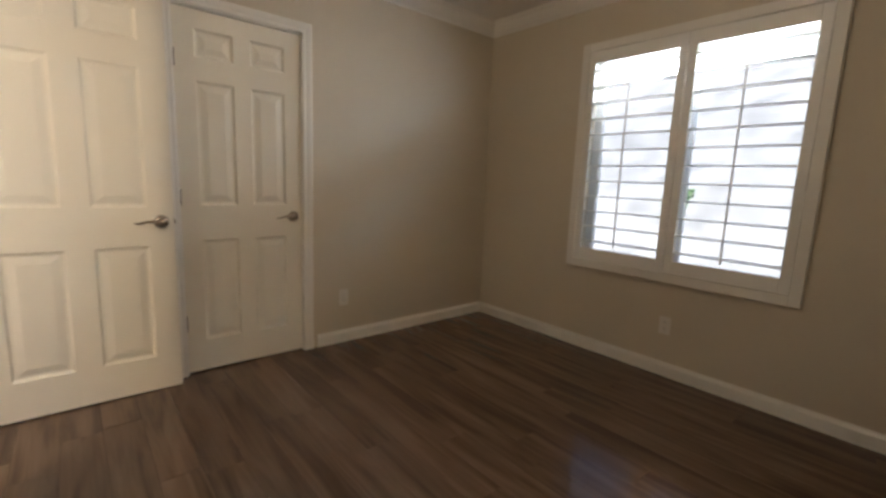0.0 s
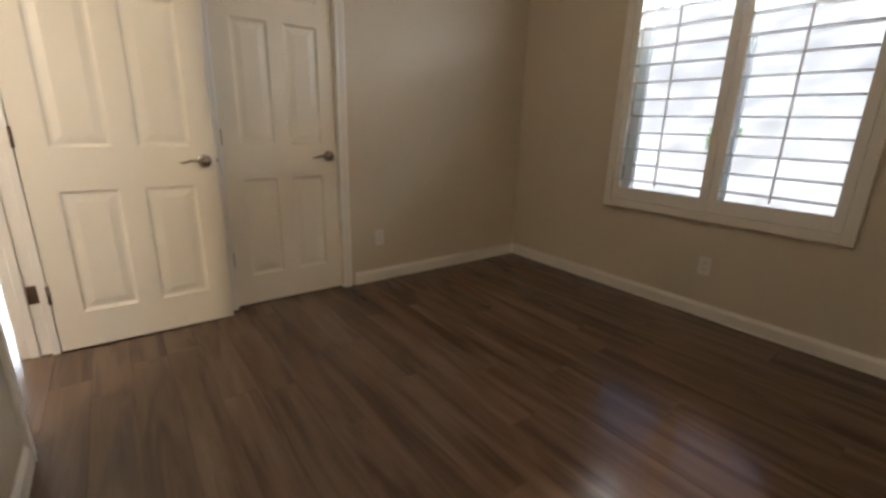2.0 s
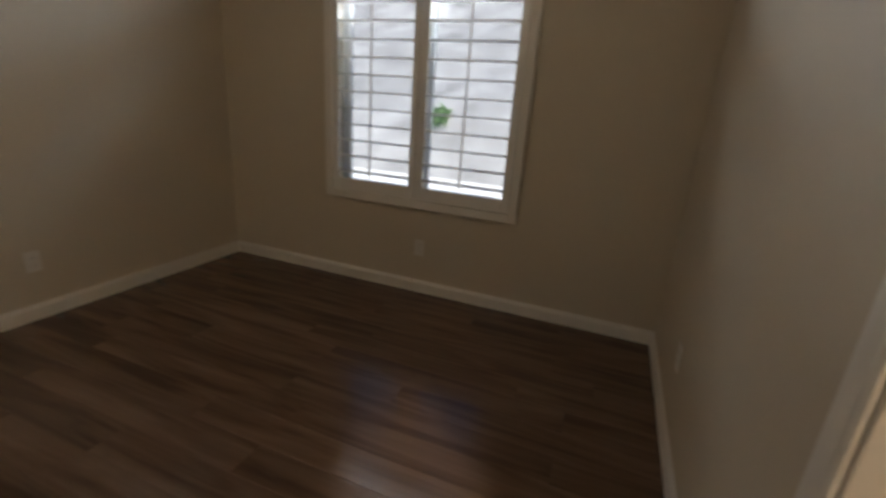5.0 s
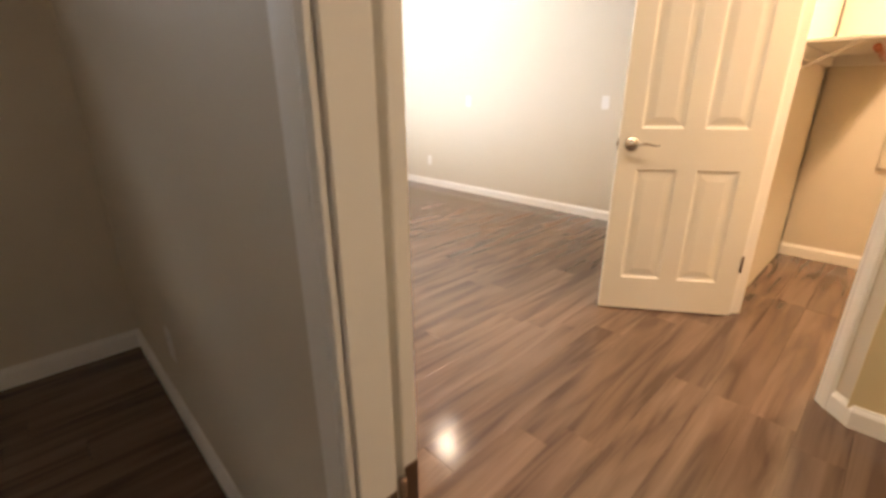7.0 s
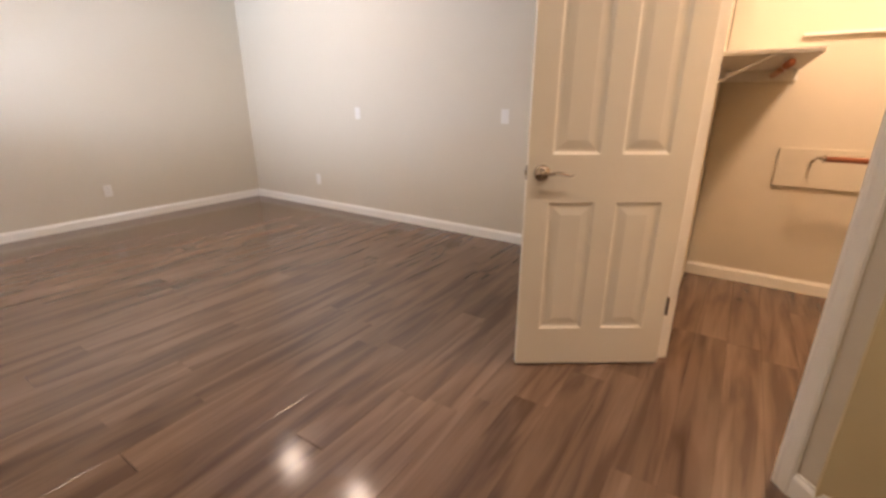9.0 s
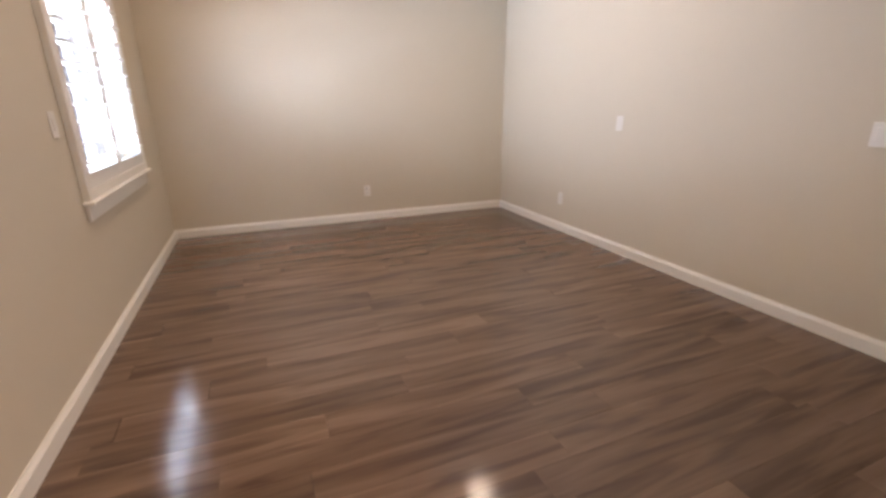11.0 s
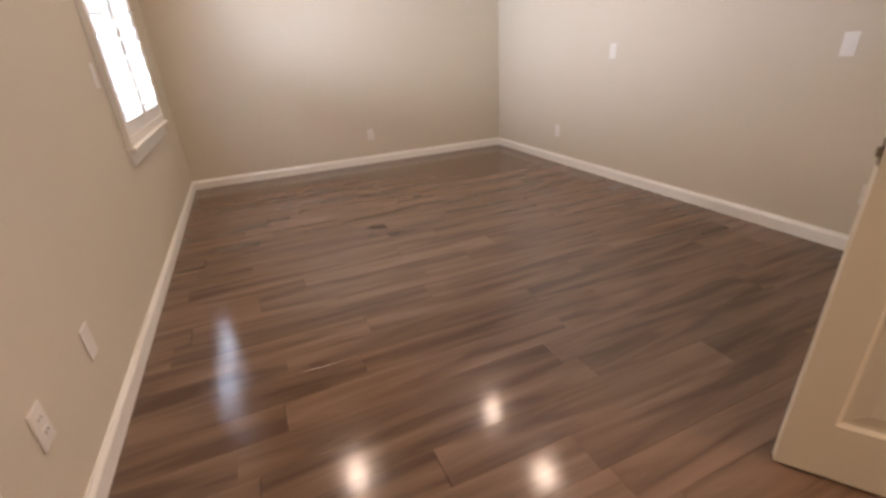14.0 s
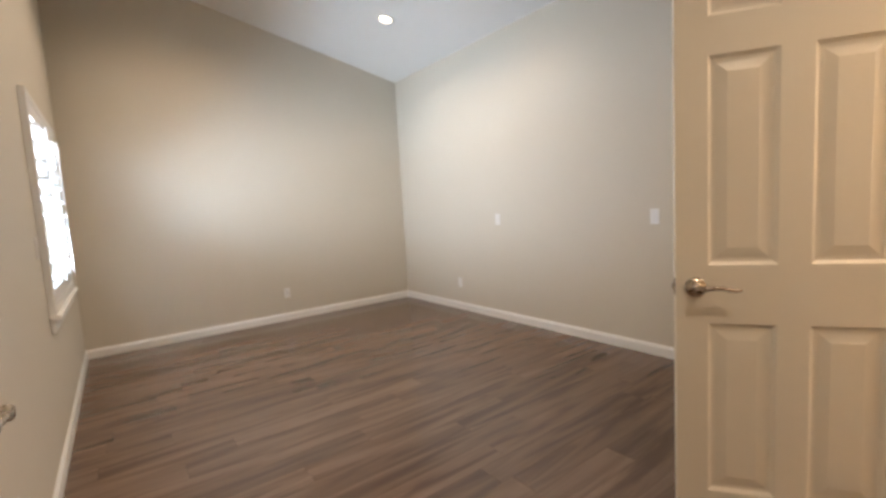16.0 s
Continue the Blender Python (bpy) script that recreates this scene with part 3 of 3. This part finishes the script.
OUT = "white duplex outlet plate on the wall above the baseboard"
SWI = "white rocker switch plate on the wall"
plate("wall_outlet", pose(AX0, -1.40, 0.33, 0, 0, 90), "outlet", OUT)
plate("wall_outlet", pose(-1.56, 0, 0.33), "outlet", OUT)
plate("wall_outlet", pose(0, -0.80, 0.355, 0, 0, -90), "outlet", OUT)
plate("wall_outlet", pose(2.04, BY1, 0.33), "outlet", OUT)
plate("wall_outlet", pose(BX1, 1.98, 0.33, 0, 0, -90), "outlet", OUT)
plate("wall_outlet", pose(BX1, -0.70, 0.33, 0, 0, -90), "outlet", OUT)
plate("wall_outlet", pose(BX1, -1.63, 0.20, 0, 0, -90), "outlet", "white outlet plate low on the wall with a cable")
plate("wall_outlet", pose(BX0, -0.68, 0.365, 0, 0, 90), "outlet", OUT)
plate("blank_plate", pose(BX0, -0.265, 0.355, 0, 0, 90), "blank", "white blank cover plate low on the wall")
plate("wall_switch", pose(BX1, 1.287, 1.08, 0, 0, -90), "switch", SWI)
plate("wall_switch", pose(BX1, -0.408, 1.08, 0, 0, -90), "switch", SWI)
plate("wall_switch", pose(BX0, 0.955, 1.15, 0, 0, 90), "switch", SWI)

# ---- lamps ----
lamp = thing("ceiling_lamp", pose(-1.52, -1.775, AH), "lit frosted glass bowl ceiling lamp with a bronze rim", "lamp")
part("canopy", lathe([(0.16, 0.0), (0.165, -0.02), (0.17, -0.05), (0.155, -0.07), (0.15, -0.072)], 40), BRONZE, lamp, smooth=True)
bowl = part("shade", lathe([(0.134, -0.060), (0.136, -0.085), (0.131, -0.125), (0.112, -0.172), (0.080, -0.208), (0.043, -0.229), (0.012, -0.236)], 40), BOWL, lamp, "lit frosted glass bowl", True)
bowl.visible_shadow = False
part("finial", lathe([(0.022, -0.225), (0.024, -0.240), (0.016, -0.248), (0.010, -0.262), (0.013, -0.270), (0.006, -0.282)], 20), BRONZE, lamp, smooth=True)

det = thing("smoke_detector", pose(-2.72, -2.6, AH), "round white plastic smoke detector on the ceiling", "smoke detector")
part("base", lathe([(0.062, 0), (0.062, -0.012), (0.055, -0.018)], 28), PLASTIC, det, smooth=True)
part("cover", lathe([(0.055, -0.017), (0.052, -0.032), (0.035, -0.040), (0.010, -0.042)], 28), PLASTIC, det, smooth=True)

# last two are added out of view to brighten the south end and passage
CANS = [(2.88, 1.90), (2.92, 0.82), (1.10, 2.10), (1.10, 0.90), (1.15, -0.45), (1.05, -2.9)]
LEAN = math.degrees(math.atan(0.225))
for cx, cy in CANS:
    can = thing("recessed_light", pose(cx, cy, vault(cx), 0, LEAN, 0), "lit round recessed ceiling light with a white trim ring, the two southern ones added unseen", "ceiling light", "recessed lights")
    part("trim_ring", lathe([(0.060, 0.004), (0.062, -0.004), (0.088, -0.006), (0.094, -0.001)], 32), PLASTIC, can, smooth=True)
    part("lens", lathe([(0.058, 0.0), (0.056, -0.0045), (0.01, -0.0055)], 28), LENS, can, "glowing round lens", True)
    spot(cx - 0.01, cy, vault(cx) - 0.06, 115 if cy < -1 else 50 if cy < 0 else 36 if cx > 2 else 66)

vent = thing("air_vent", pose(AX0, -2.953, 2.17, 0, 0, 90), "white metal return air grille with two louvered openings", "vent")
# near-black sheet on the solid wall gives the shade of a duct
part("backing", boxed(-0.135, -0.004, 0.02, 0.135, -0.001, 0.175), VENT_SHADE, vent)
for d in ((-0.155, 0, -0.125, 0.195), (0.125, 0, 0.155, 0.195), (-0.125, 0, 0.125, 0.025), (-0.125, 0.170, 0.125, 0.195), (-0.012, 0.025, 0.012, 0.170)):
    part("frame_bar", boxed(d[0], -0.012, d[1], d[2], -0.001, d[3], bevel=0.002, seg=1), TRIM, vent)
for x0, x1 in ((-0.125, -0.012), (0.012, 0.125)):
    for k in range(11):
        part("slat", boxed(x0, -0.006, -0.001, x1, 0.006, 0.001), SLAT, vent, m=pose(0, -0.007, 0.034 + 0.0125 * k, 40, 0, 0))

# ---- walk-in closet ----
CX = BX1 + 0.075


def shelf(x0, y0, x1, y1, z, label):
    """A closet board with a cleat under its wall edge."""
    ob = thing("closet_shelf", pose(0, 0, z), label, "shelf")
    part("board", boxed(x0, y0, 0, x1, y1, 0.018, bevel=0.002, seg=1), SHELF, ob)
    return ob


north_shelf = shelf(2.62, -2.305, CX - 0.001, PY - 0.101, 1.385, "white painted shelf board along the closet wall")
part("cleat", boxed(2.66, PY - 0.12, -0.065, CX - 0.021, PY - 0.101, -0.001), SHELF, north_shelf)
part("cleat", boxed(CX - 0.020, -2.300, -0.065, CX - 0.001, PY - 0.101, -0.001, bevel=0.002, seg=1), SHELF, north_shelf)
part("bracket", tube([(2.665, -2.155, -0.003), (2.675, -2.135, -0.006), (2.68, PY - 0.126, -0.115), (2.68, PY - 0.124, -0.135)], 0.005, 8), PLASTIC, north_shelf, "thin white diagonal bracket", True)
east_shelf = shelf(CX - 0.035, -4.3, CX - 0.001, -2.285, 1.562, "white painted narrow shelf high on the closet wall")
low = thing("closet_cleat", pose(CX, -2.30, 0.69), "beige painted wide cleat board on the closet wall", "cleat")
part("board", boxed(-0.020, -1.9, 0, -0.001, 0, 0.24, bevel=0.002, seg=1), PAINT, low)


def hanging_rod(a, b, wall_end, label):
    ob = thing("hanging_rod", pose(0, 0, 0), label, "rod")
    part("rod", tube([a, b], 0.016, 14), ROD, ob, smooth=True)
    part("bracket", tube([a, (a[0] * 0.4 + wall_end[0] * 0.6, a[1] * 0.4 + wall_end[1] * 0.6, a[2] - 0.01), wall_end], [0.008, 0.006, 0.009], 8), NICKEL, ob, "metal rod bracket", True)
    part("socket", lathe([(0.022, -0.006), (0.022, 0.006)], 18, "y" if abs(b[1] - a[1]) > 0.5 else "x"), NICKEL, ob, smooth=True, m=pose(*a))
    return ob


hanging_rod((3.56, -2.50, 0.895), (3.56, -4.3, 0.895), (CX - 0.021, -2.47, 0.85), "red-brown wooden hanging rod on a metal bracket")
upper_rod = thing("hanging_rod", pose(0, 0, 0), "red-brown wooden hanging rod under the closet shelf", "rod")
part("rod", tube([(2.645, -2.205, 1.352), (CX - 0.002, -2.175, 1.352)], 0.016, 14), ROD, upper_rod, smooth=True)
part("rod_hanger", tube([(2.86, -2.198, 1.383), (2.86, -2.180, 1.350), (2.86, -2.196, 1.333), (2.86, -2.216, 1.350)], 0.004, 8), PLASTIC, upper_rod, "white rod hanger", True)

# ---- coiled cable by the outlet ----
cable = thing("coaxial_cable", pose(0, 0, 0), "dark cable looping from the outlet across the floor", "cable")
loop = []
for k in range(41):
    a = radians(60 + 262 * k / 40)
    loop.append((3.53 + 0.19 * math.cos(a) + 0.0015 * k / 10, -1.24 + 0.25 * math.sin(a), 0.008 + 0.002 * math.sin(k * 0.4)))
loop = loop + [(3.70, -1.46, 0.012), (3.712, -1.54, 0.05), (3.722, -1.60, 0.13), (3.728, -1.63, 0.19)]
part("cord", tube(loop, 0.007, 8), CORD, cable, smooth=True)
part("plug", lathe([(0.012, 0), (0.012, -0.022), (0.008, -0.030)], 12, "x"), CORD, cable, smooth=True, m=pose(BX1 - 0.008, -1.63, 0.195))

# ---- outside ----
GZ = -0.35
bm = bmesh.new()
bm.faces.new([bm.verts.new(c) for c in ((-250, -250, GZ), (250, -250, GZ), (250, 250, GZ), (-250, 250, GZ))])
solid("ground", bm, CONCRETE, "pale sunlit concrete and earth ground", "ground")
solid("foundation", boxed(HX0 - 0.3, HY0 - 0.2, GZ, BX1 + 0.3, 0.13, -0.06), STUCCO, "rendered house foundation", "foundation")
solid("foundation_wing", boxed(0.02, 0.13, GZ, BX1 + 0.3, BY1 + 0.13, -0.06), STUCCO, "rendered house foundation", "foundation")

bm = bmesh.new()
nx, ny = 60, 16
grid = []
for j in range(ny + 1):
    row = []
    for i in range(nx + 1):
        x, v = -34 + 64 * i / nx, j / ny
        y = 7.0 + 16 * v
        z = GZ + (0.9 if j else 0) + 8.5 * v ** 1.15 + 0.5 * noise.noise((x * 0.35, y * 0.35, 0)) * min(1, j)
        row.append(bm.verts.new((x, y, z)))
    grid.append(row)
for j in range(ny):
    for i in range(nx):
        bm.faces.new((grid[j][i], grid[j][i + 1], grid[j + 1][i + 1], grid[j + 1][i]))
tagged(solid("hillside", bm, EARTH, "pale dry earth hillside behind the house", "hillside", smooth=True), kind="structure")


def bush(x, y, z, r, n, seed):
    """A shrub of many small leaves round a few stems."""
    rng = random.Random(seed)
    ob = thing("shrub", pose(x, y, z), "green leafy shrub on the slope", "shrub", "shrubs")
    bm = bmesh.new()
    for _ in range(5):
        a = rng.uniform(0, 6.28)
        tube([(0, 0, 0), (0.3 * r * math.cos(a), 0.3 * r * math.sin(a), 0.5 * r), (0.6 * r * math.cos(a), 0.6 * r * math.sin(a), r)], [0.03, 0.02, 0.008], 6, bm)
    part("stems", bm, BARK, ob)
    bm = bmesh.new()
    for _ in range(n):
        d = Vector((rng.gauss(0, 1), rng.gauss(0, 1), rng.gauss(0, 0.8))).normalized() * r * rng.uniform(0.35, 1.0) * (0.8 + 0.4 * rng.random())
        c = d + Vector((0, 0, 0.8 * r))
        u = Vector((rng.gauss(0, 1), rng.gauss(0, 1), rng.gauss(0, 1))).normalized() * 0.06
        w = u.cross(Vector((rng.gauss(0, 1), rng.gauss(0, 1), rng.gauss(0, 1)))).normalized() * 0.03
        bm.faces.new([bm.verts.new(p) for p in (c - u, c + w, c + u, c - w)])
    part("leaves", bm, LEAF, ob)


for k, (x, y, r) in enumerate(((-4.75, 8.0, 0.34), (1.8, 12.5, 0.8))):
    v = (y - 7.0) / 16
    bush(x, y, GZ + 0.7 + 8.5 * v ** 1.15, r, 700, 20 + k)

fence = thing("fence", pose(8.2, 0, GZ), "weathered grey wooden board fence", "fence", kind="")
for k in range(46):
    part("board", boxed(-0.01, -6.9 + 0.2 * k, 0.04, 0.012, -6.9 + 0.2 * k + 0.185, 1.75 + 0.012 * ((k * 7) % 3)), FENCE, fence)
for z in (0.4, 1.45):
    part("rail", boxed(-0.05, -6.9, z, -0.012, 2.3, z + 0.09), FENCE, fence)
for y in (-6.9, -4.6, -2.3, 0.0, 2.2):
    part("post", boxed(-0.14, y, 0, -0.052, y + 0.09, 1.85), FENCE, fence)


def tree(x, y, h, spread, seed):
    rng = random.Random(seed)
    ob = thing("tree", pose(x, y, GZ), "broad leafy green tree beyond the fence", "tree", "trees behind the fence")
    bm = tube([(0, 0, 0), (0.05, 0.08, h * 0.3), (0.0, 0.15, h * 0.6), (0.1, 0.1, h * 0.9)], [0.2, 0.16, 0.11, 0.04], 10)
    ends = []
    for k in range(9):
        a, z = k * 2.4, h * (0.35 + 0.05 * k)
        e = Vector((spread * rng.uniform(0.5, 0.9) * math.cos(a), spread * rng.uniform(0.5, 0.9) * math.sin(a), z + h * rng.uniform(0.12, 0.3)))
        tube([(0.03, 0.1, z), (e.x * 0.5, e.y * 0.5, z + (e.z - z) * 0.6), tuple(e)], [0.07, 0.045, 0.015], 6, bm)
        ends.append(e)
    part("trunk", bm, BARK, ob, smooth=True)
    bm = bmesh.new()
    for e in ends + [Vector((0.1, 0.1, h))]:
        for _ in range(520):
            c = e + Vector((rng.gauss(0, 0.5), rng.gauss(0, 0.5), rng.gauss(0, 0.38)))
            u = Vector((rng.gauss(0, 1), rng.gauss(0, 1), rng.gauss(0, 1))).normalized() * 0.085
            w = u.cross(Vector((rng.gauss(0, 1), rng.gauss(0, 1), rng.gauss(0, 1)))).normalized() * 0.042
            bm.faces.new([bm.verts.new(p) for p in (c - u, c + w, c + u, c - w)])
    part("crown", bm, LEAF, ob)


tree(10.6, -4.4, 4.6, 1.9, 5)
tree(10.9, -1.6, 4.2, 1.7, 8)
tree(10.4, 1.6, 4.8, 1.9, 11)

# added glowing sheet in place of daylight beyond the far room's window
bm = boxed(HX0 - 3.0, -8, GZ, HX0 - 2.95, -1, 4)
solid("backdrop", bm, BRIGHT, "glowing sheet standing in for daylight outside the far window", "backdrop")

# ---- plank floors ----
PW, PT = 0.148, 0.010
plank_meshes = {}


def plank_mesh(length, width):
    key = (round(length, 2), round(width, 3))
    if key not in plank_meshes:
        b = 0.0007
        l, w = key[0] / 2 - 0.0002, key[1] / 2 - 0.0002
        bm = bmesh.new()
        lo = [bm.verts.new((x, y, -PT)) for x, y in ((-l, -w), (l, -w), (l, w), (-l, w))]
        mid = [bm.verts.new((x, y, -b)) for x, y in ((-l, -w), (l, -w), (l, w), (-l, w))]
        top = [bm.verts.new((x, y, 0)) for x, y in ((-l + b, -w + b), (l - b, -w + b), (l - b, w - b), (-l + b, w - b))]
        for p, q in ((lo, mid), (mid, top)):
            for k in range(4):
                bm.faces.new((p[k], p[(k + 1) % 4], q[(k + 1) % 4], q[k]))
        bm.faces.new(top)
        plank_meshes[key] = mesh_of("plank", bm, PLANK)
    return plank_meshes[key]


def plank_floor(name, x0, y0, x1, y1, seed, label, length=1.22):
    """Planks laid along x on a dark underlay, in staggered rows."""
    rng = random.Random(seed)
    floor = solid(name, boxed(x0, y0, -0.06, x1, y1, -PT - 0.001), SUBFLOOR, label, "floor")
    row = math.floor(y0 / PW)
    while row * PW < y1:
        a, b = max(y0, row * PW), min(y1, (row + 1) * PW)
        x = x0 - rng.uniform(0.1, 1.1)
        while x < x1 and b - a > 0.01:
            p, q = max(x0, x), min(x1, x + length)
            if q - p > 0.03:
                ob = new("plank", plank_mesh(q - p, b - a))
                ob.parent = floor
                ob.location = ((p + q) / 2, (a + b) / 2, 0)
            x += length
        row += 1
    return floor


WOODEN = "grey-brown wood-grain laminate plank floor with a soft sheen"
plank_floor("floor_bedroom", AX0 - 0.11, AY0 - 0.12, 0.06, 0, 3, WOODEN)
plank_floor("floor_vaulted", 0.06, BY0, CX, BY1, 4, WOODEN)
plank_floor("floor_hall", HX0, HY0, 0.06, AY0 - 0.12, 6, WOODEN)
plank_floor("floor_far", HX0, AY0 - 0.12, AX0 - 0.11, -2.0, 7, WOODEN)
